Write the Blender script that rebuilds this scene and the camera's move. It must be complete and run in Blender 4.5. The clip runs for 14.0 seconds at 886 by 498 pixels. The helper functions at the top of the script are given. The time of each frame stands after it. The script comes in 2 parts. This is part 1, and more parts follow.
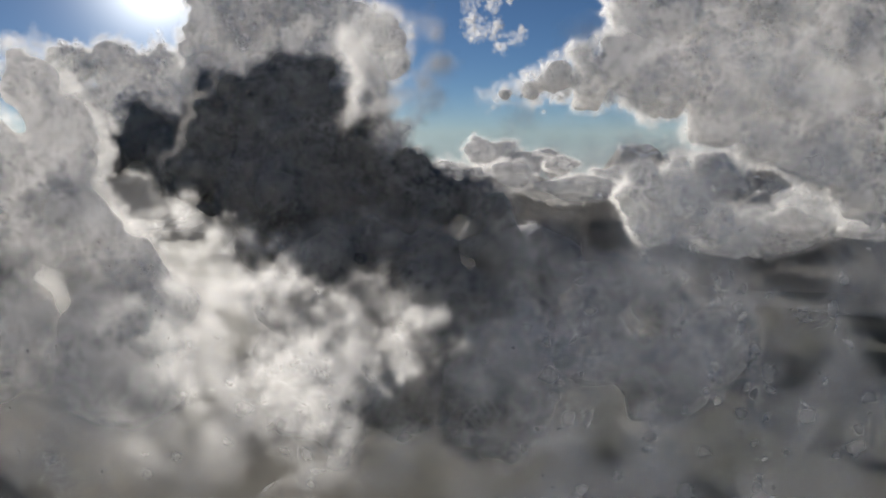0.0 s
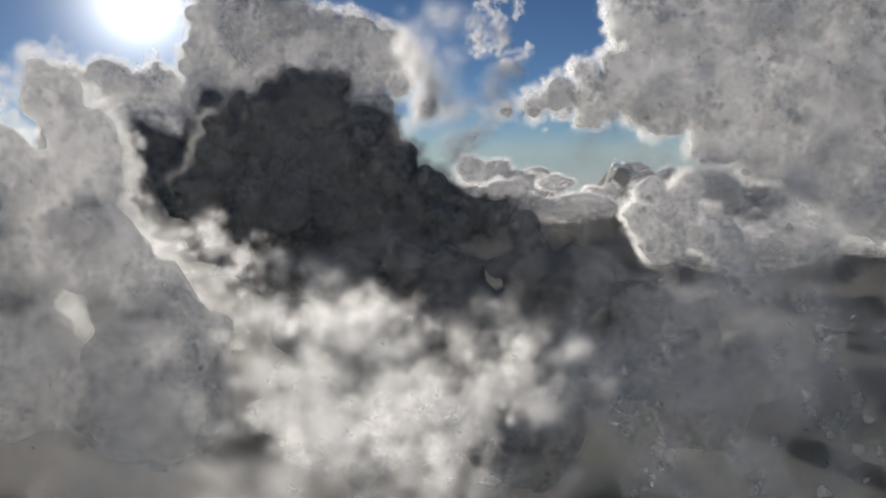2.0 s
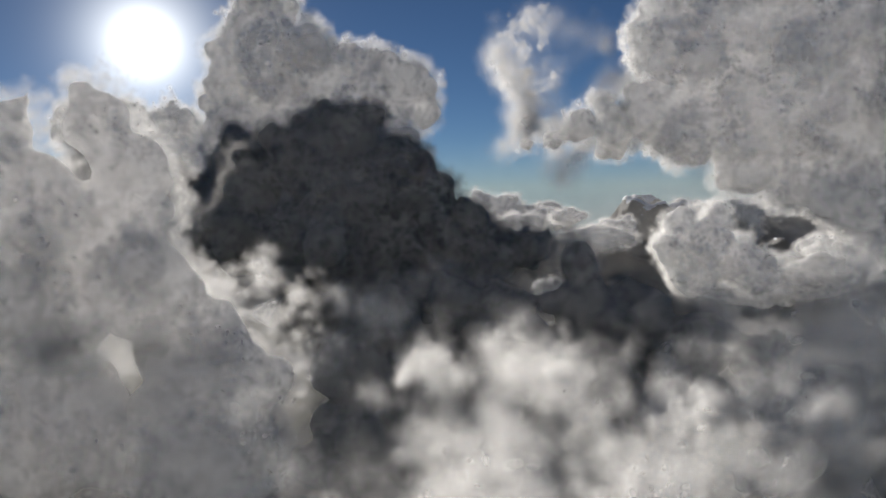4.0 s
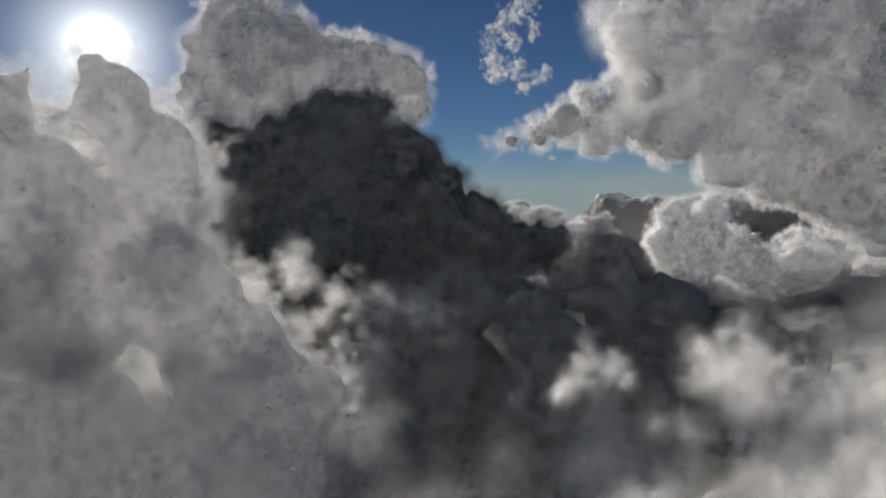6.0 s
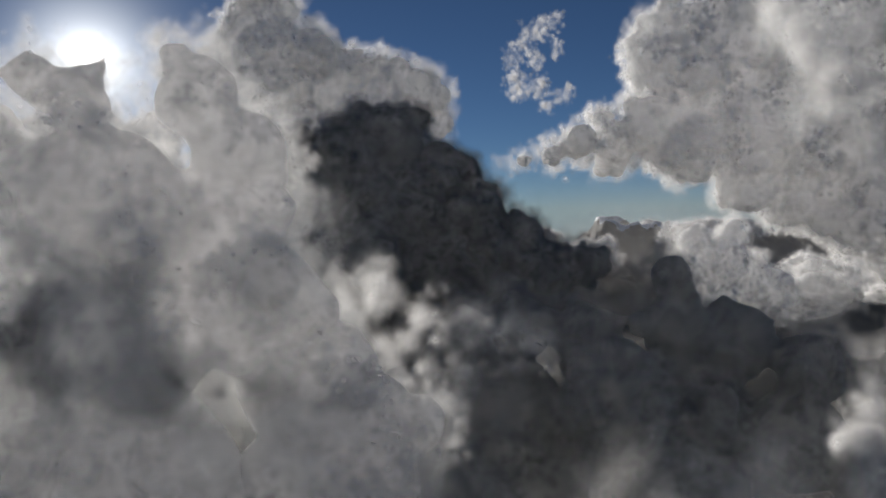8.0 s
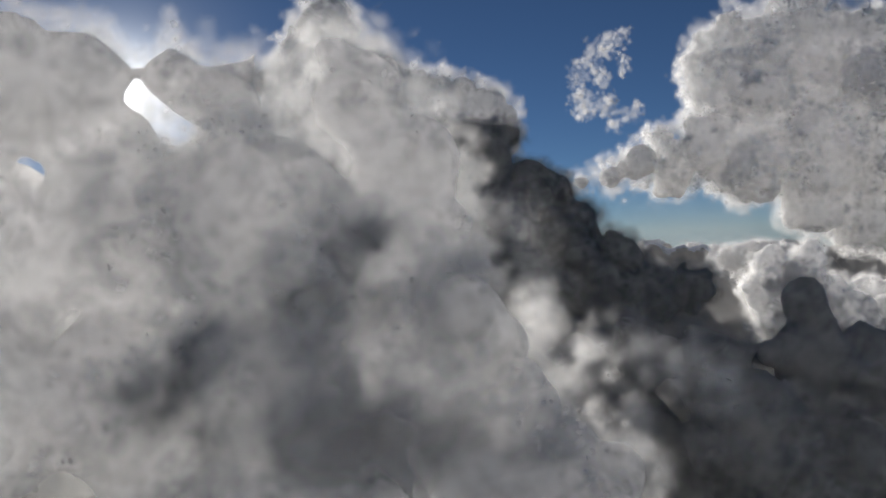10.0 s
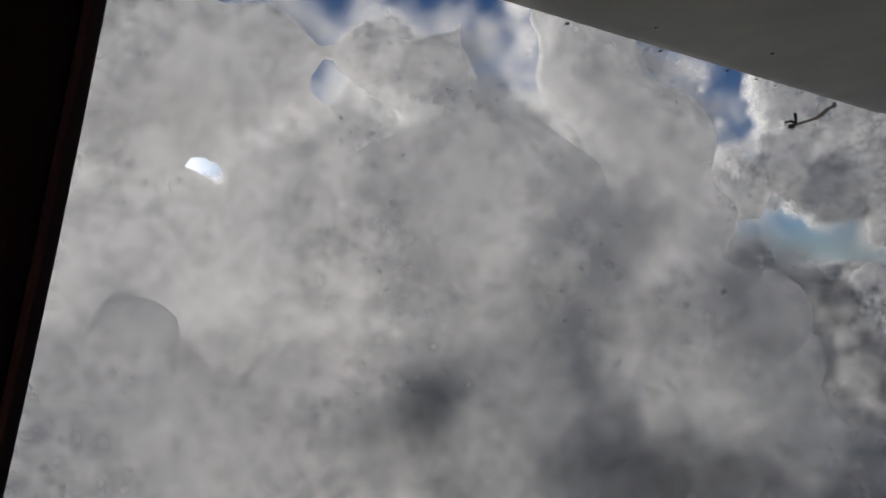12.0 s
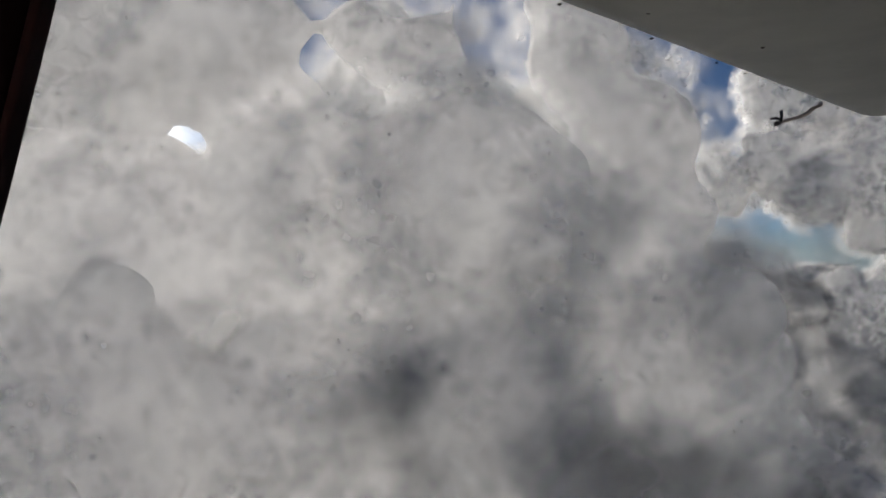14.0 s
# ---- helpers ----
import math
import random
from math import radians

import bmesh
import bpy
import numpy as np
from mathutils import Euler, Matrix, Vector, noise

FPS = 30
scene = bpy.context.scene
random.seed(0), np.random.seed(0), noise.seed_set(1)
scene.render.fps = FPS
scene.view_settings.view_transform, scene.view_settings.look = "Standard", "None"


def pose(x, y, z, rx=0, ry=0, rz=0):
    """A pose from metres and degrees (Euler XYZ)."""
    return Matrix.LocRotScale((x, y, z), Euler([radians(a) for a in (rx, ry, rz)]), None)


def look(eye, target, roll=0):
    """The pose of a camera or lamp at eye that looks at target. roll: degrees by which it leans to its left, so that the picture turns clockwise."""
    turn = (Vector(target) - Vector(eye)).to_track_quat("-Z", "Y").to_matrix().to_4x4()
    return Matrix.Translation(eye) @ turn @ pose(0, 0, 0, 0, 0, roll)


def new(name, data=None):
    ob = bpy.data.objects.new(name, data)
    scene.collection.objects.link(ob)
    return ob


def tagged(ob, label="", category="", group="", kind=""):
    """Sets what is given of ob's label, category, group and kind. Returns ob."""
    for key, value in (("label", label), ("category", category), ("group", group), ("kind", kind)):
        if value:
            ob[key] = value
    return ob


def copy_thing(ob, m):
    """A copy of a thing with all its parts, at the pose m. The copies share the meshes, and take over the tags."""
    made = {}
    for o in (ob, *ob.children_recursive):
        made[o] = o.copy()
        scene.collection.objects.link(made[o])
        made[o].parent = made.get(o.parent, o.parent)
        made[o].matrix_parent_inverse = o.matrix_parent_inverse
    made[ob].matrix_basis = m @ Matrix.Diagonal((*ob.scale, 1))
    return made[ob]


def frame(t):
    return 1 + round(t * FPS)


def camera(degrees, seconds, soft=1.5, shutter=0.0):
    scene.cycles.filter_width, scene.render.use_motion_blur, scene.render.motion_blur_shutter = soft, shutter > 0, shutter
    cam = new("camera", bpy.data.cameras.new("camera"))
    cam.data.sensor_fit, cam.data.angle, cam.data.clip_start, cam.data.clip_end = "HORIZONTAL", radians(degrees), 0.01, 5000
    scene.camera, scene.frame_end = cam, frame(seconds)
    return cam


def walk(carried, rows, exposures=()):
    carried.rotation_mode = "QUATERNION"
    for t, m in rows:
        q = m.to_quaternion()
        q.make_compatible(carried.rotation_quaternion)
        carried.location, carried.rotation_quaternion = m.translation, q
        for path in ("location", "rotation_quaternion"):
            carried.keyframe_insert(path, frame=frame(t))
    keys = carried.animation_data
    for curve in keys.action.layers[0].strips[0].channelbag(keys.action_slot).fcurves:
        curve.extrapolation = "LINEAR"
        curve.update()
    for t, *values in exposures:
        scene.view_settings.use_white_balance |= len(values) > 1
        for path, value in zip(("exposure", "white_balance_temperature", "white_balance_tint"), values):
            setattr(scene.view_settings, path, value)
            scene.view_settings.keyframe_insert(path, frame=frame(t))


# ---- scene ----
cam = camera(58.4, 14.0)
METRES, TILT = 400.0, -8.4
PATH = [
    (0.0, 0, 0, 0, 0, 0, 0), (0.5, -.02, .016, .001, -0.4, -0.1, -0.1), (1.0, -.04, .033, .001, -0.9, 0, 0),
    (1.5, -.059, .05, .002, -1.1, 0.5, 0.3), (2.0, -.08, .067, .002, -1, 1.4, 0.5), (2.5, -.101, .085, .002, -0.7, 2.5, 0.8),
    (3.0, -.121, .102, .003, -0.3, 3.3, 1), (5.5, -.237, .241, .003, -2.4, 4.2, 2.4), (6.0, -.265, .262, .004, -3.2, 4.1, 2.6),
    (6.5, -.292, .284, .004, -3.8, 4.3, 2.5), (7.0, -.32, .304, .004, -4.4, 4.7, 2), (9.5, -.456, .418, .02, -2.8, 7.1, 2),
    (10.0, -.49, .447, .021, -2, 7.6, 2.3), (10.5, -.524, .476, .021, -1.4, 8.2, 2.6), (11.0, -.558, .504, .022, -0.8, 8.8, 2.7),
    (11.5, -.592, .5325, .022, 0.2, 9.7, 3.3), (11.75, -.607, .5457, .0215, 0.7, 10.15, 3.7), (12.0, -.617, .55447, .02102, 1.2, 10.62, 4.1),
    (12.5, -.61703, .55448, .02101, 0.55, 9.72, 1.34), (13.0, -.617, .55448, .02102, 1.1, 9.27, 3.53),
    (13.5, -.617, .55447, .02102, 0.56, 9.56, 2.01), (14.0, -.61699, .55452, .02099, -0.66, 9.27, 1.49),
]
walk(cam, [(t, pose(0, 0, 0, TILT) @ pose(x * METRES, y * METRES, z * METRES, 90 + pitch, roll, yaw))
           for t, x, y, z, yaw, pitch, roll in PATH],
     [(0.0, 0.75, 6950, 10), (3.0, 0.72, 6950, 10), (5.5, 0.28, 6800, 10), (7.0, 0.28, 6800, 10), (9.5, 0.52, 6750, 10),
      (11.0, 0.6, 6750, 10), (12.0, 0.5, 6700, 10), (14.0, 0.62, 6850, 10)])

# ---- light ----
SUN_AZ, SUN_EL = radians(21.5), radians(12)
SUN_WAY = Vector((-math.sin(SUN_AZ) * math.cos(SUN_EL), math.cos(SUN_AZ) * math.cos(SUN_EL), math.sin(SUN_EL)))
DISC_AZ, DISC_EL = radians(19.3), radians(10)
SUN_DISC = Vector((-math.sin(DISC_AZ) * math.cos(DISC_EL), math.cos(DISC_AZ) * math.cos(DISC_EL), math.sin(DISC_EL)))
scene.cycles.transparent_max_bounces = 56
scene.cycles.diffuse_bounces = 3


world = bpy.data.worlds.new("sky")
scene.world = world
world.use_nodes = True
wt = world.node_tree
sky = wt.nodes.new("ShaderNodeTexSky")
sky.sky_type = "NISHITA"
sky.sun_disc = False
sky.sun_elevation, sky.sun_rotation = SUN_EL, -SUN_AZ
sky.altitude, sky.air_density, sky.dust_density, sky.ozone_density = 3000, 0.7, 0.1, 4.0
back = wt.nodes["Background"]
back.inputs["Strength"].default_value = 0.03
wt.links.new(sky.outputs[0], back.inputs["Color"])
# the aureole round the sun
coord = wt.nodes.new("ShaderNodeTexCoord")
dot = wt.nodes.new("ShaderNodeVectorMath")
dot.operation = "DOT_PRODUCT"
dot.inputs[1].default_value = SUN_DISC
wt.links.new(coord.outputs["Generated"], dot.inputs[0])
top = wt.nodes.new("ShaderNodeMath")
top.operation, top.inputs[1].default_value = "MAXIMUM", 0.0
wt.links.new(dot.outputs["Value"], top.inputs[0])
glow = None
for power, gain in ((25.0, 0.005), (150.0, 0.11), (600.0, 0.75), (3500.0, 1.6)):
    p = wt.nodes.new("ShaderNodeMath")
    p.operation, p.inputs[1].default_value = "POWER", power
    wt.links.new(top.outputs[0], p.inputs[0])
    g = wt.nodes.new("ShaderNodeMath")
    g.operation, g.inputs[1].default_value, g.inputs[2].default_value = "MULTIPLY_ADD", gain, 0.0
    wt.links.new(p.outputs[0], g.inputs[0])
    if glow:
        wt.links.new(glow.outputs[0], g.inputs[2])
    glow = g
halo = wt.nodes.new("ShaderNodeBackground")
halo.inputs["Color"].default_value = (0.93, 0.97, 1.0, 1)
wt.links.new(glow.outputs[0], halo.inputs["Strength"])
both = wt.nodes.new("ShaderNodeAddShader")
wt.links.new(back.outputs[0], both.inputs[0])
wt.links.new(halo.outputs[0], both.inputs[1])
wt.links.new(both.outputs[0], wt.nodes["World Output"].inputs["Surface"])

lamp = bpy.data.lights.new("sun", "SUN")
lamp.energy, lamp.angle, lamp.color = 5.0, radians(0.6), (1.0, 0.97, 0.93)
sun = new("sun", lamp)
sun.matrix_basis = look((0, 0, 0), -SUN_WAY)


# ---- materials ----
class Nodes:
    """A material's node tree, with short ways to add nodes."""

    def __init__(self, name):
        self.mat = bpy.data.materials.new(name)
        self.mat.use_nodes = True
        self.t = self.mat.node_tree
        self.t.nodes.clear()
        self.out = self.t.nodes.new("ShaderNodeOutputMaterial")

    def add(self, kind, links=None):
        n = self.t.nodes.new(kind)
        for socket, src in (links or {}).items():
            if isinstance(src, (bpy.types.NodeSocket,)):
                self.t.links.new(src, n.inputs[socket])
            else:
                n.inputs[socket].default_value = src
        return n

    def math(self, op, a, b=0.0, clamp=False):
        n = self.add("ShaderNodeMath", {0: a, 1: b})
        n.operation, n.use_clamp = op, clamp
        return n.outputs[0]

    def noise(self, scale, detail=4.0, rough=0.55, warp=0.0, vector=None):
        vec = vector or self.add("ShaderNodeNewGeometry").outputs["Position"]
        n = self.add("ShaderNodeTexNoise", {"Vector": vec, "Scale": scale, "Detail": detail, "Roughness": rough, "Distortion": warp})
        return n.outputs["Fac"]

    def ramp(self, fac, stops):
        n = self.add("ShaderNodeValToRGB", {"Fac": fac})
        while len(n.color_ramp.elements) < len(stops):
            n.color_ramp.elements.new(0.5)
        for e, (pos, col) in zip(n.color_ramp.elements, stops):
            e.position, e.color = pos, (*col, 1)
        return n.outputs["Color"]

    def done(self, shader):
        self.t.links.new(shader, self.out.inputs["Surface"])
        return self.mat


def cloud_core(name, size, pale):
    """Dense cloud of base colour pale; below 0.9 shade is put into that colour. size: metres of its larger billows."""
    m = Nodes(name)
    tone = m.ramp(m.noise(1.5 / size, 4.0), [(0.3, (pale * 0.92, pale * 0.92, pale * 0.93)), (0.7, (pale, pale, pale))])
    bump = m.add("ShaderNodeBump", {"Height": m.noise(3.0 / size, 3.0), "Strength": 0.15, "Distance": size * 0.1})
    b = m.add("ShaderNodeBsdfDiffuse", {"Color": tone, "Normal": bump.outputs[0]})
    deep = m.add("ShaderNodeBsdfTranslucent", {"Color": tone, "Normal": bump.outputs[0]})
    return m.done(m.add("ShaderNodeMixShader", {0: 0.5, 1: b.outputs[0], 2: deep.outputs[0]}).outputs[0])


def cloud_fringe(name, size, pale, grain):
    """The torn thin outside of a cloud, as thick as the mesh's fill says. Droplets have no facing, so the normal is
    fixed on the sun: it lights each tuft as if facing it and brightens the rims."""
    m = Nodes(name)
    read = m.add("ShaderNodeAttribute")
    read.attribute_name = "fill"
    a = m.math("POWER", read.outputs["Fac"], 1.3, True)
    if grain:
        fine = m.math("MULTIPLY_ADD", m.noise(5.0 / size, 4.0, 0.68, 0.35), 2 * grain)
        fine.node.inputs[2].default_value = 1 - grain
        a = m.math("MULTIPLY", a, fine, True)
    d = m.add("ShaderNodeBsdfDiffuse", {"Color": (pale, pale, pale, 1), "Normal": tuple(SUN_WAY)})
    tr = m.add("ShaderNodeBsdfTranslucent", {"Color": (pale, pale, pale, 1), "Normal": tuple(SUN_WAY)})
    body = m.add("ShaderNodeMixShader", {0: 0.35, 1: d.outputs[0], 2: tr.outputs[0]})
    clear = m.add("ShaderNodeBsdfTransparent")
    return m.done(m.add("ShaderNodeMixShader", {0: a, 1: clear.outputs[0], 2: body.outputs[0]}).outputs[0])


# ---- cloud building ----
def lattice(ix, iy, iz, seed):
    h = (ix * 374761393 + iy * 668265263 + iz * 2147483647 + seed * 1274126177) & 0xFFFFFFFF
    h = ((h ^ (h >> 13)) * 1274126177) & 0xFFFFFFFF
    return ((h ^ (h >> 16)) & 0xFFFF) / 32767.5 - 1.0


def field(p, seed):
    """Smooth noise from -1 to 1 at points p (n, 3)."""
    i = np.floor(p).astype(np.int64)
    f = p - i
    f = f * f * f * (f * (f * 6 - 15) + 10)
    total = np.zeros(len(p))
    for dx in (0, 1):
        for dy in (0, 1):
            for dz in (0, 1):
                w = np.abs(1 - dx - f[:, 0]) * np.abs(1 - dy - f[:, 1]) * np.abs(1 - dz - f[:, 2])
                total += w * lattice(i[:, 0] + dx, i[:, 1] + dy, i[:, 2] + dz, seed)
    return total


def billow(p, seed, octaves=4):
    """Cauliflower relief: round heads, sharp folds; about -0.5 to 0.5."""
    total, amp = np.zeros(len(p)), 0.55
    for k in range(octaves):
        total += amp * (np.abs(field(p * 2 ** k + 17.3 * k, seed + k)) * 2 - 0.6)
        amp *= 0.5
    return total


def swell(lumps, rng, heads, deep=1.0):
    """Round heads on each lump, two generations."""
    balls = []
    for x, y, z, r in lumps:
        y = y + rng.uniform(-0.4, 0.4) * r * deep
        balls.append((x, y, z, r))
        for k in range(heads):
            v = Vector((rng.gauss(0, 1), rng.gauss(0, 1), rng.gauss(0.25, 0.9))).normalized()
            q = r * rng.uniform(0.25, 0.5)
            c = Vector((x, y, z)) + v * r * rng.uniform(0.7, 0.95)
            balls.append((*c, q))
            for j in range(2):
                u = (v + 0.9 * Vector((rng.gauss(0, 1), rng.gauss(0, 1), rng.gauss(0, 1)))).normalized()
                balls.append((*(c + u * q * 0.85), q * rng.uniform(0.35, 0.5)))
    return balls


def mesh_of(name, verts, faces, material, layer=None):
    me = bpy.data.meshes.new(name)
    me.vertices.add(len(verts))
    me.vertices.foreach_set("co", np.asarray(verts, dtype=np.float32).ravel())
    n, k = faces.shape
    me.loops.add(n * k)
    me.loops.foreach_set("vertex_index", faces.ravel().astype(np.int32))
    me.polygons.add(n)
    me.polygons.foreach_set("loop_start", np.arange(0, n * k, k, dtype=np.int32))
    me.polygons.foreach_set("use_smooth", np.ones(n, dtype=bool))
    me.update(calc_edges=True)
    if layer is not None:
        me.attributes.new("fill", "FLOAT", "POINT").data.foreach_set("value", np.asarray(layer, dtype=np.float32))
    me.materials.append(material)
    return me


ICO = bmesh.new()
bmesh.ops.create_icosphere(ICO, subdivisions=2, radius=1.0)
ICO_V = np.array([v.co for v in ICO.verts])
ICO_F = np.array([[v.index for v in f.verts] for f in ICO.faces])
ICO.free()


def blend(balls, voxel):
    """One closed skin round all balls: vertices and quads."""
    verts = np.concatenate([ICO_V * r + (x, y, z) for x, y, z, r in balls])
    faces = np.concatenate([ICO_F + len(ICO_V) * k for k in range(len(balls))])
    me = mesh_of("lump", verts, faces, None)
    ob = new("lump", me)
    mod = ob.modifiers.new("skin", "REMESH")
    mod.mode, mod.voxel_size = "VOXEL", voxel
    mod = ob.modifiers.new("calm", "SMOOTH")
    mod.factor, mod.iterations = 0.5, 2
    ev = ob.evaluated_get(bpy.context.evaluated_depsgraph_get())
    got = ev.to_mesh()
    v = np.empty(len(got.vertices) * 3, dtype=np.float32)
    got.vertices.foreach_get("co", v)
    f = np.empty(len(got.polygons) * 4, dtype=np.int32)
    got.polygons.foreach_get("vertices", f)
    ev.to_mesh_clear()
    bpy.data.objects.remove(ob)
    bpy.data.meshes.remove(me)
    return v.reshape(-1, 3).astype(float), f.reshape(-1, 4).astype(np.int64)


def normals(v, f):
    n = np.zeros_like(v)
    fn = np.cross(v[f[:, 2]] - v[f[:, 0]], v[f[:, 3]] - v[f[:, 1]])
    for k in range(4):
        np.add.at(n, f[:, k], fn)
    return n / np.maximum(np.linalg.norm(n, axis=1, keepdims=True), 1e-9)


CORES, FRINGES = {}, {}


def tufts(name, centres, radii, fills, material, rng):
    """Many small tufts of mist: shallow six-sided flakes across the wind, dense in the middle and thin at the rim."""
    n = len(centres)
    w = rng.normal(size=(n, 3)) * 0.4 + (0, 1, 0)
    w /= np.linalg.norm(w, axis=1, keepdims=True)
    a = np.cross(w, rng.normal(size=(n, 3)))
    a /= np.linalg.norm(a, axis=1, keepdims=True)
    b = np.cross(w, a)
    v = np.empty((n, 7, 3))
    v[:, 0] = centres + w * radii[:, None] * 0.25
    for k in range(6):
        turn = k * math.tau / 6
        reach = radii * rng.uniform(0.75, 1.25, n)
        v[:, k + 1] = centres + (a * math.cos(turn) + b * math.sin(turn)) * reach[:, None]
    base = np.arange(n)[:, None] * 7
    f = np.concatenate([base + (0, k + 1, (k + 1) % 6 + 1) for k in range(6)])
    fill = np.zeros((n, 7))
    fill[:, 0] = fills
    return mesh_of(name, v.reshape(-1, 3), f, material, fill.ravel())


def cloud(label, lumps, size, voxel, relief, per, flake, thick, body=0, heart=0.0, heads=8, seed=1, pale=0.9, soft=0.0,
          holes=0.6, grain=0.6, dense=0.9, group="", category="cloud"):
    """A cloud of billows. size: of its billows; relief: metres of lumpiness; per: tufts on each step of its skin, flake
    their radius, thick how deep they lie; body: tufts within it; heart: how far below the skin it is dense, or 0;
    holes, grain: how uneven its thickness is, at large and small; soft: 0 for cauliflower heads, 1 for smooth swells."""
    rng, dice = random.Random(seed), np.random.default_rng(seed)
    edge = (size, pale, grain)
    if edge not in FRINGES:
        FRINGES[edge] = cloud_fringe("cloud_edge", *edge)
    mid = Vector(np.mean([b[:3] for b in lumps], axis=0))
    balls = [b for lump in lumps for b in swell([lump], rng, heads)]
    top = new("cloud")
    top.matrix_basis = Matrix.Translation(mid)

    def uneven(p):
        return np.clip(0.75 + holes * (0.9 * field(p / size * 0.8, seed + 70) + 0.7 * field(p / size * 2.1, seed + 71)), 0, 1.2)

    def skin(deep, rough):
        v, f = blend([(x, y, z, r - deep) for x, y, z, r in balls if r - deep > voxel * 1.2], voxel)
        p = v / size
        lift = (1 - soft) * billow(p, seed) + soft * (0.7 * field(p * 0.8, seed) + 0.35 * field(p * 1.7, seed + 1))
        v = v + normals(v, f) * (relief * rough * lift)[:, None]
        return v, f, normals(v, f)

    if heart:
        key = (size, pale)
        if key not in CORES:
            CORES[key] = cloud_core("cloud_body", *key)
        v, f, n = skin(heart, 0.75)
        new("dense_heart", mesh_of("dense_heart", v - mid, f, CORES[key])).parent = top
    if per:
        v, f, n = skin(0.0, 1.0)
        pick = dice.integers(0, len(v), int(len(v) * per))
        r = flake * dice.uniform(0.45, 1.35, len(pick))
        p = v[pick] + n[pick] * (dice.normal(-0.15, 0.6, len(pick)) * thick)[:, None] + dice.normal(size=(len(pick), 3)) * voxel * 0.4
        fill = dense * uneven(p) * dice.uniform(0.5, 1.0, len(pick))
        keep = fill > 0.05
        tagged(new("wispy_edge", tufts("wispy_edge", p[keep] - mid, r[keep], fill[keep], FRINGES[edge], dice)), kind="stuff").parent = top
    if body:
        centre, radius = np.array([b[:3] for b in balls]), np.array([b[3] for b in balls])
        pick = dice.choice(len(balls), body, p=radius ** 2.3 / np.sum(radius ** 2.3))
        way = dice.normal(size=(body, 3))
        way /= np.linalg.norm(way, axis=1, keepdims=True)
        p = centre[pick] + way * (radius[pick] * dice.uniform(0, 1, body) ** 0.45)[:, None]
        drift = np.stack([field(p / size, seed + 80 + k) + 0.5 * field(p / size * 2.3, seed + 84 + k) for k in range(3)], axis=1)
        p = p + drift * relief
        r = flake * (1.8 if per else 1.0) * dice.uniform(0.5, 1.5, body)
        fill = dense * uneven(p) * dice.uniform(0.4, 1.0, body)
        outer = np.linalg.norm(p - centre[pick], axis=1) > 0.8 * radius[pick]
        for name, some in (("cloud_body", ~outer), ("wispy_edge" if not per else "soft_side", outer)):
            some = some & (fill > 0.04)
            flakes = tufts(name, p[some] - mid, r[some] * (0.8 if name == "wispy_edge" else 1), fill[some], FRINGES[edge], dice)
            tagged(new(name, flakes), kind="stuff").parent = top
    return tagged(top, label, category, group)


# ---- ground ----
def ground_material():
    m = Nodes("ground")
    col = m.ramp(m.noise(0.004, 8.0, 0.6), [(0.3, (0.015, 0.025, 0.02)), (0.5, (0.03, 0.035, 0.025)), (0.7, (0.05, 0.042, 0.03))])
    b = m.add("ShaderNodeBsdfPrincipled", {"Base Color": col, "Roughness": 0.95})
    return m.done(b.outputs[0])


bm = bmesh.new()
bmesh.ops.create_circle(bm, cap_ends=True, radius=4700, segments=96)
me = bpy.data.meshes.new("ground")
bm.to_mesh(me)
bm.free()
me.materials.append(ground_material())
ground = new("ground", me)
ground.location.z = -420
tagged(ground, "dark hazy valley floor far below the clouds", "ground", kind="structure")

# ---- clouds ----
TOWER = [(-329, 1249, 215, 54.9), (-300, 1250, 257, 47.0), (-295, 1252, 284, 35.3), (-355, 1246, 145, 48.6), (-268, 1242, 173, 66.7), (-207, 1236, 148, 56.5), (-155, 1234, 166, 39.2), (-105, 1228, 137, 43.1), (-71, 1223, 104, 29.8), (-162, 1229, 92, 70.6), (-256, 1235, 87, 86.3), (-342, 1240, 74, 62.7), (-388, 1247, 123, 23.5), (-181, 1223, -10, 101.9), (-307, 1231, -21, 94.1), (-671, 1663, 132, 57.0), (-768, 1664, 133, 51.3), (-575, 1661, 119, 57.0), (-588, 1652, 11, 102.7), (-713, 1653, 13, 85.5)]
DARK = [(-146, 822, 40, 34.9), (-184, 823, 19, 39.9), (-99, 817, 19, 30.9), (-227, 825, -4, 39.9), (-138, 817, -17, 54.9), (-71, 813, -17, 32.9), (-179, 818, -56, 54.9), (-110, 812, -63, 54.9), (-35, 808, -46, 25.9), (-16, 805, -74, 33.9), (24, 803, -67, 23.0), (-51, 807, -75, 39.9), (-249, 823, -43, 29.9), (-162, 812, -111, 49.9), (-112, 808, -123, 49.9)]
FOOT = [(-430, 1177, -10, 49.9), (-366, 1174, -43, 60.4), (-491, 1175, -37, 33.8), (-308, 1178, 12, 64.4), (-294, 1171, -68, 64.4), (-542, 1180, 16, 36.2), (-221, 1169, -85, 48.3)]
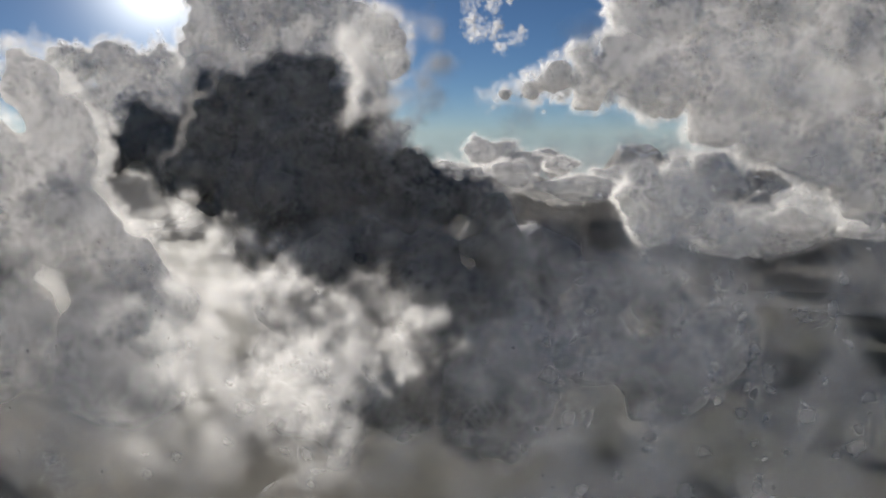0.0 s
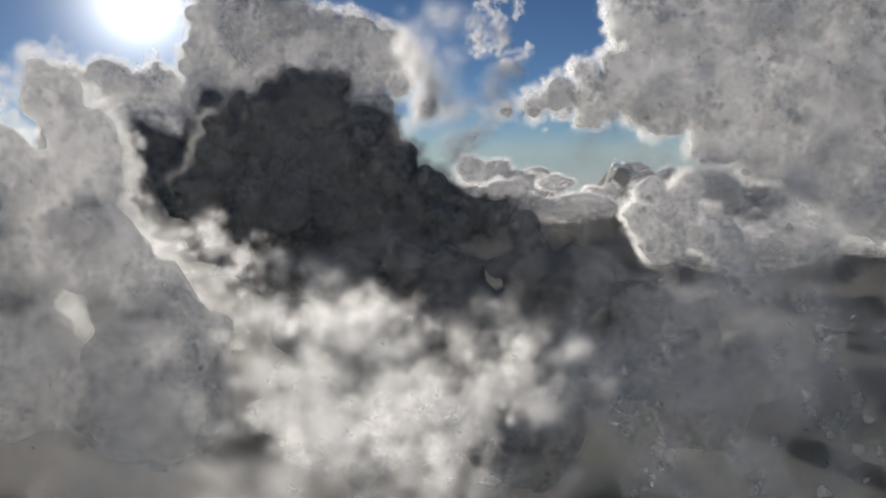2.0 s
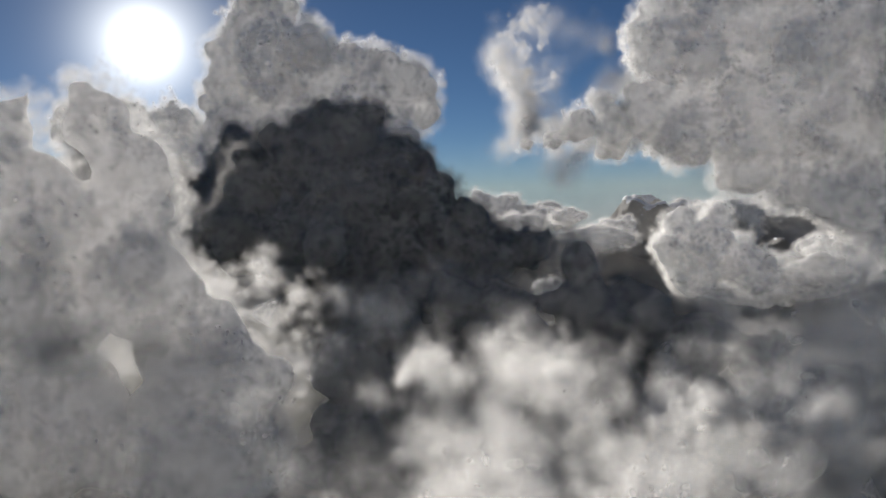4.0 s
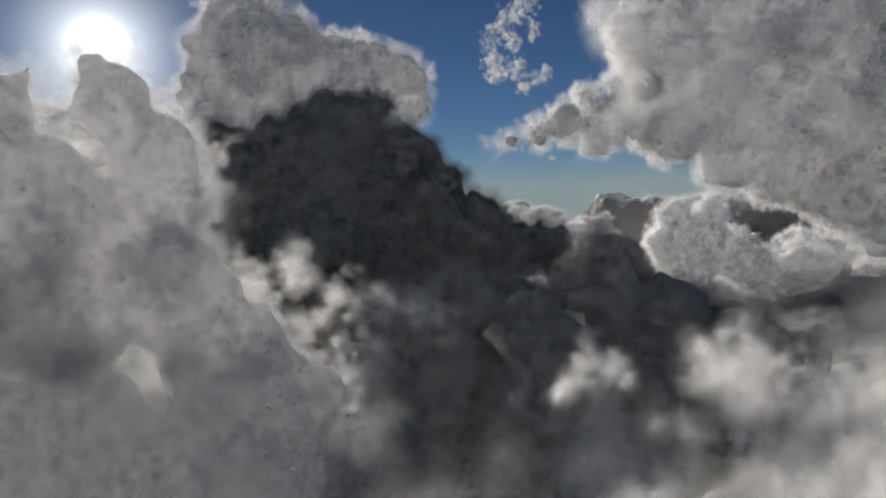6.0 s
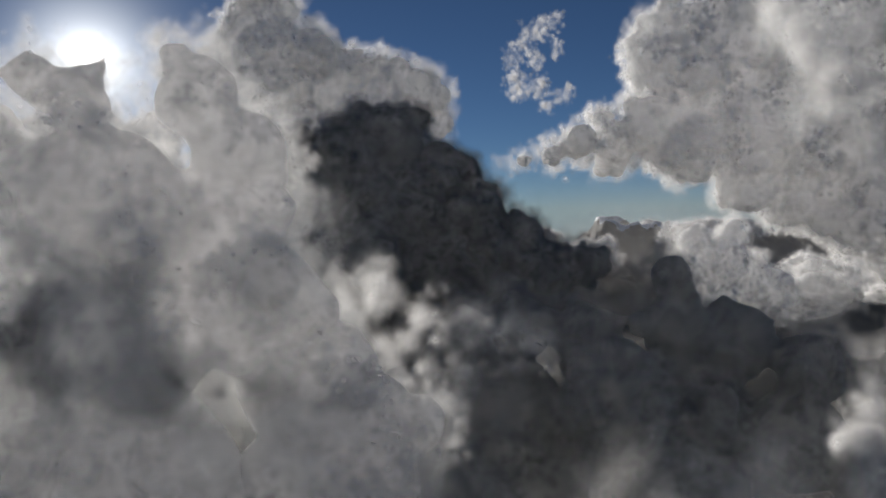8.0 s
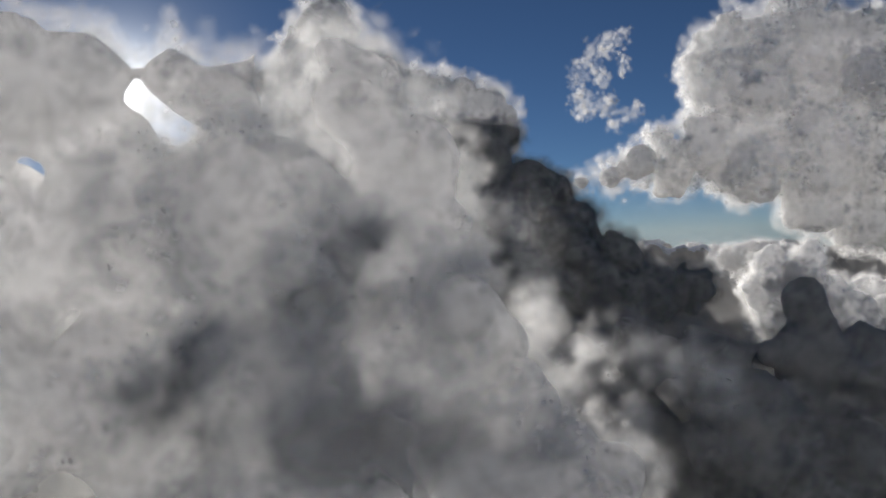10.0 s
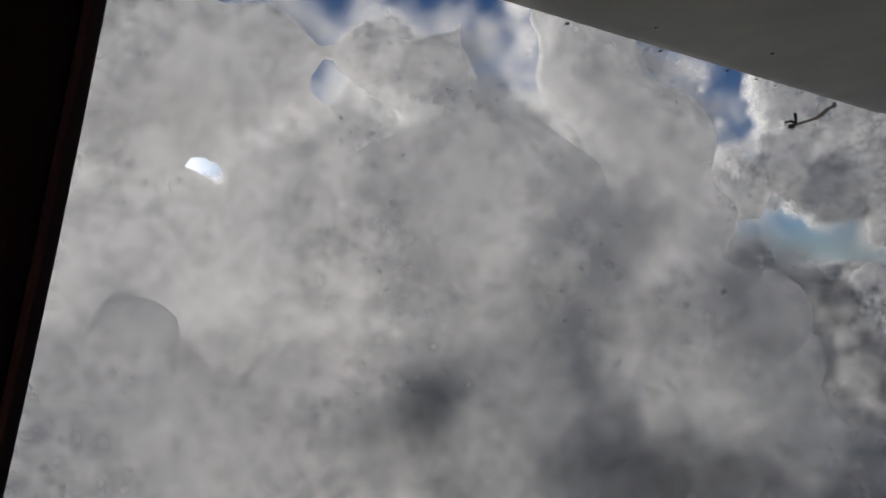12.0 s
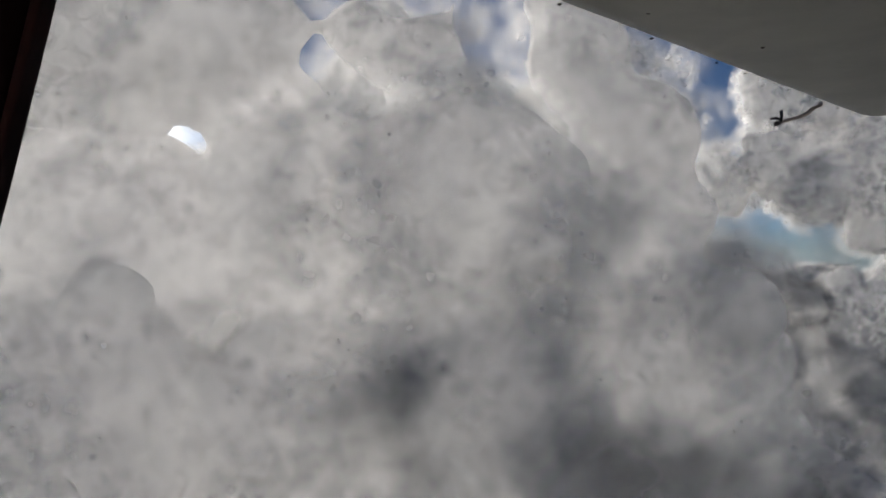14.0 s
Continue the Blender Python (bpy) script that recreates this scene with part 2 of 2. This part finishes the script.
GREY = [(-97, 668, -106, 29.9), (-49, 665, -97, 24.8), (-10, 662, -105, 28.7), (42, 661, -64, 19.2), (50, 658, -99, 29.9), (90, 654, -112, 31.9), (133, 650, -125, 28.7), (180, 646, -143, 27.9), (5, 658, -145, 43.9), (64, 653, -159, 39.9), (-72, 662, -158, 51.9), (-119, 666, -149, 35.9), (-109, 661, -209, 59.9), (-38, 656, -211, 59.9), (123, 647, -177, 39.9), (182, 641, -199, 43.9), (42, 650, -222, 59.9), (227, 640, -176, 35.9)]
BANK = [(398, 1653, 243, 72.9), (479, 1645, 212, 93.9), (366, 1648, 139, 57.5), (284, 1654, 147, 35.4), (227, 1655, 102, 39.8), (176, 1657, 88, 28.7), (132, 1660, 81, 22.1), (93, 1662, 75, 16.6), (303, 1649, 91, 48.6), (436, 1640, 98, 79.6), (570, 1633, 132, 116.0), (701, 1623, 117, 127.1), (833, 1612, 101, 132.6), (554, 1626, 22, 55.2), (658, 1617, -3, 68.5), (762, 1607, -40, 79.6), (848, 1597, -98, 82.9), (428, 1656, 313, 77.3), (532, 1648, 299, 105.0), (685, 1634, 260, 132.6), (861, 1621, 244, 143.6), (1010, 1600, 106, 176.8), (981, 1590, -69, 121.5)]
BLOB = [(66, 1273, 228, 19.7), (94, 1272, 245, 18.0), (43, 1273, 200, 16.4), (52, 1269, 163, 21.3), (80, 1267, 158, 16.4), (107, 1269, 210, 9.8), (73, 1270, 191, 13.1), (112, 1264, 144, 13.1), (91, 1264, 129, 11.5)]
SMALLCU = [(332, 1333, -75, 25.0), (375, 1328, -103, 42.8), (428, 1322, -136, 40.1), (322, 1331, -115, 35.6), (395, 1329, -68, 23.2), (458, 1318, -164, 32.1), (356, 1326, -152, 44.6)]
NEAR = [(-320, 405, 30, 21), (-302, 405, 28, 21), (-342, 406, 31, 21), (-286, 407, 32, 15.9), (-263, 406, 31, 11.7), (-246, 405, 23, 16.8), (-213, 413, 23, 18.3), (-197, 412, 5, 18.3), (-206, 407, -22, 25.7), (-241, 404, -13, 31.8), (-278, 406, -12, 31.8), (-193, 405, -46, 27.4), (-234, 402, -55, 33.5), (-178, 414, -78, 28.5), (-276, 404, -62, 33.5), (-162, 412, -100, 26.7), (-168, 414, -59, 13.4), (-154, 413, -81, 15.1), (-188, 411, -16, 12.2), (-173, 409, -49, 12.2), (-219, 414, 37, 10.5), (-323, 409, 30, 25.1), (-362, 411, 31, 25.1), (-366, 410, -18, 36.9), (-366, 409, -68, 36.9), (-325, 408, -19, 33.5), (-326, 407, -61, 36.9), (-235, 401, -105, 40.2), (-169, 397, -124, 36.9)]
BELLY = [(-275, 393, 17, 11.1), (-256, 392, 0, 13.5), (-283, 393, -1, 12.7), (-205, 399, -14, 12.4), (-219, 389, -32, 17.4), (-199, 392, -40, 12.9), (-238, 390, -48, 20.6), (-255, 390, -69, 22.2), (-198, 391, -69, 14.5), (-181, 402, -87, 17.0), (-215, 388, -71, 22.2), (-275, 392, -37, 9.5), (-184, 378, -6, 11), (-180, 380, -30, 13)]
FRONT = [(-63, 188, -40, 9.6), (-52, 188, -35, 6.6), (-40, 187, -46, 9.6), (-16, 188, -41, 7.1), (-3, 187, -46, 8.6), (-30, 186, -57, 13.9), (-57, 187, -54, 11.8), (-68, 262, -54, 6), (-50, 237, -46, 7), (-35, 230, -52, 8), (-15, 225, -55, 9)]
DECK = [(-179, 159, -120, 34), (-101, 166, -108, 34), (-42, 173, -113, 34), (17, 180, -118, 34), (76, 164, -106, 34), (135, 171, -111, 34), (-166, 258, -116, 34), (-107, 242, -104, 34), (-48, 249, -109, 34), (11, 256, -114, 34), (70, 240, -119, 34), (129, 247, -107, 34), (-172, 344, -112, 34), (-113, 351, -117, 34), (-54, 335, -105, 34), (5, 342, -110, 34), (64, 349, -115, 34), (123, 333, -120, 34), (190, 200, -118, 34), (185, 290, -112, 36), (240, 250, -120, 34), (130, 430, -120, 34), (60, 430, -122, 32)]
FRONTLEFT = [(-158, 442, -83, 8.0), (-161, 441, -102, 13.6), (-171, 440, -123, 18.8), (-138, 442, -65, 5.6), (-177, 442, -111, 14.1), (-146, 439, -121, 11.3), (-150, 438, -140, 14.1)]
LOWLEFT = [(-176, 458, -58, 13.5), (-152, 459, -49, 12.0), (-131, 457, -64, 13.5), (-113, 458, -59, 10.5), (-95, 457, -71, 12.0), (-197, 457, -75, 12.0), (-161, 457, -76, 15.0), (-126, 456, -85, 18.0)]
MIST = [(-43, 340, 40, 9.9), (-29, 337, 26, 12.2), (-20, 340, 45, 11.3), (-39, 336, 15, 7.5), (-10, 335, 8, 8.9), (-22, 334, 1, 7.5), (-1, 337, 26, 6.1), (-6, 341, 50, 8.2)]
EDGE = [(-233, 280, -11, 6), (-223, 283, -7, 7), (-213, 281, -6, 8), (-202, 284, -6, 9), (-229, 284, -20, 7), (-218, 278, -18, 8), (-208, 278, -18, 9), (-198, 286, -20, 9), (-227, 280, -32, 8), (-216, 280, -31, 9), (-205, 288, -32, 9), (-233, 282, -42, 8), (-221, 286, -44, 9), (-209, 282, -46, 9), (-197, 284, -42, 9)]
VEIL = [(30, 335, -90, 20), (38, 340, -55, 18), (66, 335, -75, 22), (95, 330, -90, 24), (53, 332, -99, 23.0), (64, 308, -69, 25.4), (53, 317, -1, 21.7), (69, 329, 29, 18.5), (88, 307, -85, 21.7), (100, 349, -49, 26.2), (91, 345, -17, 26.4), (105, 310, 15, 19.2), (107, 327, 69, 20.0), (130, 350, -90, 26.3), (138, 355, -50, 18.6), (138, 353, -4, 22.7), (134, 316, 34, 22.7), (122, 308, 75, 26.9), (116, 345, 102, 18.5), (156, 343, -85, 17.4), (165, 307, -49, 20.3), (173, 354, -15, 27.0), (157, 309, 28, 17.3), (154, 325, 68, 18.6), (149, 348, 100, 26.6), (207, 324, -96, 22.2), (200, 335, -53, 23.2), (208, 330, -17, 24.2), (189, 320, 38, 22.2), (197, 306, 63, 22.8), (183, 336, 109, 17.6), (234, 328, -90, 20.5), (236, 342, -68, 17.6), (235, 353, -22, 21.6), (233, 321, 21, 20.1), (226, 335, 59, 20.8), (238, 306, 107, 24.4)]

cloud("tall grey cumulus tower with bright rim against the sun", TOWER, 46, 6.0, 22, 0.8, 10, 6, heart=6, seed=2, holes=0.5, dense=0.55, pale=0.9)
# shade put into the base colour: pale 0.4 to 0.5, others about 0.9
cloud("dark brown-grey cumulus before the tower, shade put into its colour", DARK, 32, 3.4, 13, 0.8, 6, 3.5, heart=3, heads=11, seed=3, pale=0.4, holes=0.4, soft=0.1, dense=0.45)
cloud("dark grey cumulus foot under the tower, shaded in its colour", FOOT, 46, 6.0, 20, 0.8, 10, 6, heart=5, seed=23, pale=0.42, holes=0.5, soft=0.2, dense=0.45)
cloud("blue-grey broken cloud below the dark cumulus, shaded in its colour", GREY, 30, 4.4, 13, 0.8, 7, 6, heart=5, heads=7, seed=4, soft=0.3, pale=0.5, dense=0.45)
cloud("large white and grey cloud bank with flat base", BANK, 58, 8.0, 34, 0.8, 13, 9, heart=8, seed=5, soft=0.1, dense=0.55, pale=0.9)
cloud("small torn white cloud scrap in blue sky", BLOB, 18, 3, 10, 0, 5.0, 0, body=2200, seed=6, holes=0.8, grain=1.0, dense=0.42)
cloud("small sunlit cumulus over the far valley", SMALLCU, 34, 4.5, 13, 0.8, 8, 4, heart=4, seed=7, pale=0.95, dense=0.5)
cloud("huge near cloud with bright sunlit top and edge", NEAR, 26, 3.2, 10, 1.2, 4.4, 4.5, heart=3.5, heads=7, seed=8, soft=0.75, pale=0.9, holes=0.8, dense=0.42)
cloud("dense grey belly of the near cloud", BELLY, 30, 4.2, 12, 0, 10, 0, body=900, heads=2, seed=18, holes=1.0, grain=0.4, dense=0.27, pale=0.95)
cloud("soft grey side of the near cloud", EDGE, 20, 2.2, 4, 0, 7, 0, body=420, heads=2, seed=31, holes=0.5, grain=0.4, dense=0.15, pale=0.95)
cloud("thin white sunlit wisps drifting close below", FRONT, 16, 2.0, 8, 0, 3.8, 0, body=1900, heads=6, seed=9, pale=0.96, holes=1.1, grain=1.0, dense=0.35)
cloud("thin pale wisps beside the near cloud", FRONTLEFT, 22, 2.8, 8, 0, 6, 0, body=700, seed=10, pale=0.96, holes=0.9, grain=0.9, dense=0.38)
cloud("ragged pale low cloud under the tower", LOWLEFT, 18, 2.6, 8, 0, 6, 0, body=700, seed=11, pale=0.96, holes=1.1, grain=1.0, dense=0.35)
cloud("thin grey mist veil", VEIL, 40, 5, 16, 0, 14, 0, body=1400, heads=4, seed=12, holes=0.8, grain=0.7, dense=0.42, pale=0.95)
cloud("bright sunlit mist beside the tower", MIST, 26, 3, 10, 0, 7, 0, body=600, seed=15, pale=0.96, holes=1.0, grain=1.0, dense=0.38)
cloud("soft grey cloud deck below the flight", DECK, 30, 5, 14, 0, 12, 0, body=2200, heads=4, seed=13, holes=1.1, grain=0.5, dense=0.4, pale=0.95)

# far cumuli over the valley
PUFFS = []
for k in range(4):
    rng = random.Random(30 + k)
    shape = [(rng.uniform(-60, 60), rng.uniform(-40, 40), rng.uniform(-12, 18), rng.uniform(22, 40)) for j in range(7)]
    PUFFS.append(cloud("small white cumulus among many over the valley", shape, 30, 7, 15, 0.8, 10, 5, heart=5, dense=0.5, seed=60 + k, group="far cumuli", pale=0.92))
rng = random.Random(77)
for k in range(48):
    y = 1500 + 2900 * (k / 48) ** 0.8 + rng.uniform(-60, 60)
    x = rng.uniform(-0.75, 0.85) * y
    z = rng.uniform(-170, -100) - (80 if y < 2200 else 0)
    m = pose(x, y, z, 0, 0, rng.uniform(0, 360))
    size = rng.uniform(0.6, 1.3) * (0.6 + y / 3500)
    ob = PUFFS[k] if k < 4 else copy_thing(PUFFS[k % 4], m)
    ob.matrix_basis = m @ Matrix.Diagonal((size * rng.uniform(1.0, 1.7), size, size * rng.uniform(0.6, 0.95), 1))


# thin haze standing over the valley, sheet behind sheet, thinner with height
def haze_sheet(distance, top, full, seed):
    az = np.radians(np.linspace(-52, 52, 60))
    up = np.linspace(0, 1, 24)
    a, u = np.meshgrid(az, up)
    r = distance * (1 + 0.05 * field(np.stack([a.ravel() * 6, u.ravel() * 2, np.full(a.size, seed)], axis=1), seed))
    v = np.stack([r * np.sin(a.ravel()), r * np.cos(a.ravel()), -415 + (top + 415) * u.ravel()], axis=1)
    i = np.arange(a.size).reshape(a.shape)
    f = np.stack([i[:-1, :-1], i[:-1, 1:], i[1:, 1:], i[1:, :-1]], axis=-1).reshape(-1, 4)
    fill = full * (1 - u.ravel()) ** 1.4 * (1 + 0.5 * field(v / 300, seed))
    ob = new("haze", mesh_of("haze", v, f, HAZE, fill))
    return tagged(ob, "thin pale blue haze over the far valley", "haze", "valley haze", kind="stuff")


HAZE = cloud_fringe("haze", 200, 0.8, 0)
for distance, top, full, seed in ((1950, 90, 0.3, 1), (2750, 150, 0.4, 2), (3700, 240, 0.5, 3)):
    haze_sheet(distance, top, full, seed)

# unseen sunlit cloud wall, added behind the flight to throw fill light back
rng = random.Random(5)
FILL_WALL = [(x + rng.uniform(-60, 60), -1150 + rng.uniform(-80, 80) + abs(x) * 0.25, z + rng.uniform(-40, 40), rng.uniform(110, 150))
        for x in range(-900, 901, 150) for z in (-150, 30, 210, 390)]
cloud("broad sunlit cumulus wall, added unseen behind the aircraft as reflector", FILL_WALL, 90, 22, 26, 0.4, 30, 10, heart=6, seed=14)


# ---- mountains ----
def mountain_material():
    m = Nodes("snowy_rock")
    geo = m.add("ShaderNodeNewGeometry")
    split = m.add("ShaderNodeSeparateXYZ", {0: geo.outputs["Position"]})
    flat = m.add("ShaderNodeSeparateXYZ", {0: geo.outputs["Normal"]})
    height = m.math("MULTIPLY_ADD", split.outputs["Z"], 0.0045)
    height.node.inputs[2].default_value = 0.85
    cover = m.math("ADD", height, m.math("MULTIPLY", m.math("SUBTRACT", flat.outputs["Z"], 0.78), 1.6))
    cover = m.math("ADD", cover, m.math("MULTIPLY", m.math("SUBTRACT", m.noise(0.02, 7.0, 0.65), 0.5), 2.2))
    rock = m.ramp(m.noise(0.012, 6.0), [(0.35, (0.035, 0.04, 0.045)), (0.65, (0.09, 0.085, 0.08))])
    snow = m.ramp(cover, [(0.42, (0, 0, 0)), (0.5, (1, 1, 1))])
    col = m.add("ShaderNodeMix")
    col.data_type = "RGBA"
    m.t.links.new(snow, col.inputs["Factor"])
    m.t.links.new(rock, col.inputs[6])
    col.inputs[7].default_value = (0.82, 0.85, 0.9, 1)
    b = m.add("ShaderNodeBsdfPrincipled", {"Base Color": col.outputs[2], "Roughness": 0.85})
    return m.done(b.outputs[0])


ROCK = mountain_material()


def mountain(label, x, y, wide, long, crest, seed, cells=110):
    """A ridge on the valley floor, its crest at that height."""
    gx, gy = np.meshgrid(np.linspace(-1, 1, cells), np.linspace(-1, 1, cells // 2))
    p = np.stack([gx.ravel() * wide, gy.ravel() * long, np.zeros(gx.size)], axis=1)
    q = np.concatenate([p[:, :2] / 420, np.full((len(p), 1), seed * 3.7)], axis=1)
    ridge = np.zeros(len(p))
    for k, amp in enumerate((0.5, 0.26, 0.14, 0.07, 0.035)):
        ridge += amp * (1 - np.abs(field(q * 2 ** k + k * 9.1, seed + k)) * 1.7)
    fall = np.clip(1.25 - np.abs(gy.ravel()) * 1.25, 0, 1) * np.clip((1 - np.abs(gx.ravel())) * 3, 0, 1)
    p[:, 2] = -6 + (crest + 420) * fall * (0.3 + 0.75 * ridge)
    i = np.arange(gx.size).reshape(gx.shape)
    f = np.stack([i[:-1, :-1], i[:-1, 1:], i[1:, 1:], i[1:, :-1]], axis=-1).reshape(-1, 4)
    ob = new("mountain", mesh_of("mountain", p, f, ROCK))
    ob.matrix_basis = pose(x, y, -420, 0, 0, rng.uniform(-8, 8))
    return tagged(ob, label, "mountain", "mountain ranges")


mountain("far blue snow-capped mountain range at the horizon", 1500, 4250, 1900, 380, 10, 1, 160)
mountain("far blue snow-capped mountain range at the horizon", -1700, 4200, 1500, 350, -30, 2, 130)
mountain("snow-streaked mountain ridge in haze", 1350, 3300, 900, 450, -40, 3)
mountain("dark rocky mountain flank with snow patches", 1250, 2350, 520, 330, -110, 4)
mountain("dark rocky hill between clouds", 420, 2700, 420, 250, -170, 5)
mountain("snow-streaked mountain ridge in haze", -500, 3600, 700, 300, -120, 6)


# ---- aircraft ----
def paint(name, col, rough, metal=0.0, scale=6.0, vary=0.25, gloss=0.5):
    m = Nodes(name)
    n = m.noise(scale, 6.0, 0.6, 0.3)
    dark = tuple(c * (1 - vary) for c in col)
    tone = m.ramp(n, [(0.35, dark), (0.65, col)])
    fine = m.noise(scale * 22, 3.0)
    bump = m.add("ShaderNodeBump", {"Height": fine, "Strength": 0.08, "Distance": 0.002})
    b = m.add("ShaderNodeBsdfPrincipled", {"Base Color": tone, "Roughness": rough, "Metallic": metal, "Specular IOR Level": gloss, "Normal": bump.outputs[0]})
    return m.done(b.outputs[0])


WING_PAINT = paint("wing_paint", (0.72, 0.68, 0.62), 0.32, vary=0.18, scale=2.5)
BOLT = paint("bolt_steel", (0.10, 0.08, 0.06), 0.5, 0.6)
TUBE = paint("tube_paint", (0.45, 0.36, 0.32), 0.45)
TIP = paint("tip_black", (0.03, 0.025, 0.025), 0.5)
TRIM = paint("post_trim", (0.006, 0.0015, 0.0012), 0.95, scale=30, gloss=0.05)
SEAL = paint("rubber_seal", (0.02, 0.006, 0.005), 0.9, scale=60, gloss=0.1)

SPAN = Vector((0.7016, 0.7125, 0)).normalized()
CHORD = Vector((SPAN.y, -SPAN.x, 0))
aircraft = new("aircraft")
aircraft.matrix_basis = pose(-246.800, 220.648, -24.091)
tagged(aircraft, "light aircraft with off-white high wing and dark cabin post", "aircraft")


def part(name, bm, material, parent, label=""):
    me = bpy.data.meshes.new(name)
    bmesh.ops.recalc_face_normals(bm, faces=bm.faces)
    bm.to_mesh(me)
    bm.free()
    me.materials.append(material)
    ob = new(name, me)
    ob.parent = parent
    return tagged(ob, label)


def tube(points, radii, sides=10):
    bm = bmesh.new()
    rings = []
    for k, p in enumerate(points):
        p = Vector(p)
        way = (Vector(points[min(k + 1, len(points) - 1)]) - Vector(points[max(k - 1, 0)])).normalized()
        a = way.orthogonal().normalized()
        b = way.cross(a)
        rings.append([bm.verts.new(p + radii[k] * (math.cos(j * math.tau / sides) * a + math.sin(j * math.tau / sides) * b)) for j in range(sides)])
    for r, s in zip(rings, rings[1:]):
        for j in range(sides):
            bm.faces.new((r[j], r[(j + 1) % sides], s[(j + 1) % sides], s[j])).smooth = True
    bm.faces.new(rings[0][::-1])
    bm.faces.new(rings[-1])
    return bm


# wing: an airfoil drawn out along the span, root to rounded tip
SECTION = [(0.0, 0.722), (0.02, 0.706), (0.07, 0.699), (0.3, 0.694), (0.8, 0.699), (1.2, 0.712), (1.5, 0.735), (1.5, 0.742), (1.1, 0.81), (0.6, 0.87),
           (0.25, 0.875), (0.08, 0.83), (0.02, 0.78), (-0.005, 0.745)]
LEAD = Vector((0.257, 2.085, 0))
bm = bmesh.new()
rings = []
for s, k in ((-1.3, 1.0), (0.0, 1.0), (1.5, 1.0), (2.85, 1.0), (2.95, 0.97), (3.0, 0.85)):
    rings.append([bm.verts.new(LEAD + SPAN * s + CHORD * (0.6 + (c - 0.6) * k) + Vector((0, 0, 0.78 + (z - 0.78) * k))) for c, z in SECTION])
for r, s in zip(rings, rings[1:]):
    for j in range(len(SECTION)):
        bm.faces.new((r[j], r[(j + 1) % len(r)], s[(j + 1) % len(r)], s[j])).smooth = True
bm.faces.new(rings[0][::-1])
bm.faces.new(rings[-1])
wing = part("wing", bm, WING_PAINT, aircraft, "off-white painted wing underside with dark fastener heads")
for s, c in ((0.16, 0.012), (0.67, 0.012), (1.15, 0.012), (1.4, 0.012), (1.86, 0.012), (2.5, 0.012), (0.42, 0.14), (1.05, 0.22)):
    bm = bmesh.new()
    bmesh.ops.create_uvsphere(bm, u_segments=10, v_segments=6, radius=0.007)
    bmesh.ops.scale(bm, vec=(1, 1, 0.5), verts=bm.verts)
    bmesh.ops.translate(bm, vec=LEAD + SPAN * s + CHORD * c + Vector((0, 0, 0.699 if c < 0.2 else 0.695)), verts=bm.verts)
    part("bolt", bm, BOLT, wing)

# air data probe on a bent tube under the leading edge
probe = part("probe_tube", tube([(1.90, 3.79, 0.71), (1.865, 3.72, 0.688), (1.83, 3.72, 0.676), (1.80, 3.72, 0.652), (1.768, 3.719, 0.636), (1.706, 3.719, 0.621), (1.65, 3.719, 0.607)],
                                [0.011, 0.0095, 0.009, 0.009, 0.008, 0.0075, 0.007]), TUBE, aircraft, "bent pale probe tube with dark fork")
part("probe_tip", tube([(1.665, 3.715, 0.607), (1.64, 3.719, 0.605)], [0.011, 0.010]), TIP, probe)
part("fork_arm", tube([(1.67, 3.715, 0.61), (1.676, 3.715, 0.64), (1.674, 3.716, 0.667)], [0.006, 0.007, 0.008]), TIP, probe)
part("fork_arm", tube([(1.672, 3.715, 0.622), (1.65, 3.715, 0.632), (1.622, 3.716, 0.627)], [0.006, 0.006, 0.005]), TIP, probe)


# cabin post beside the window
def bar(foot, head, left, back, depth):
    """A long rounded bar from foot to head; left and back: its width and depth."""
    bm = bmesh.new()
    foot, head, left, back = Vector(foot), Vector(head), Vector(left), Vector(back)
    rings = []
    for k in range(9):
        p = foot.lerp(head, k / 8) + left.normalized() * -0.004 * math.sin(math.pi * k / 8)
        rings.append([bm.verts.new(p + left * u + back * v) for u, v in ((0, 0.25), (0.04, 0.08), (0.12, 0), (0.9, 0), (1, 0.2), (1, 1), (0.04, 1), (0, 0.8))])
    for r, s in zip(rings, rings[1:]):
        for j in range(8):
            bm.faces.new((r[j], r[(j + 1) % 8], s[(j + 1) % 8], s[j])).smooth = True
    bm.faces.new(rings[0][::-1])
    bm.faces.new(rings[-1])
    return bm


post = part("cabin_post", bar((-0.325, 0.455, -0.24), (-0.160, 0.437, 0.34), (-0.16, -0.02, 0.045), (-0.02, 0.05, 0), 1), TRIM, aircraft, "dark red-brown trimmed window post")
part("seal", bar((-0.323, 0.462, -0.24), (-0.158, 0.444, 0.34), (-0.006, 0, 0.002), (-0.002, 0.02, 0), 1), SEAL, post, "worn reddish rubber seal")
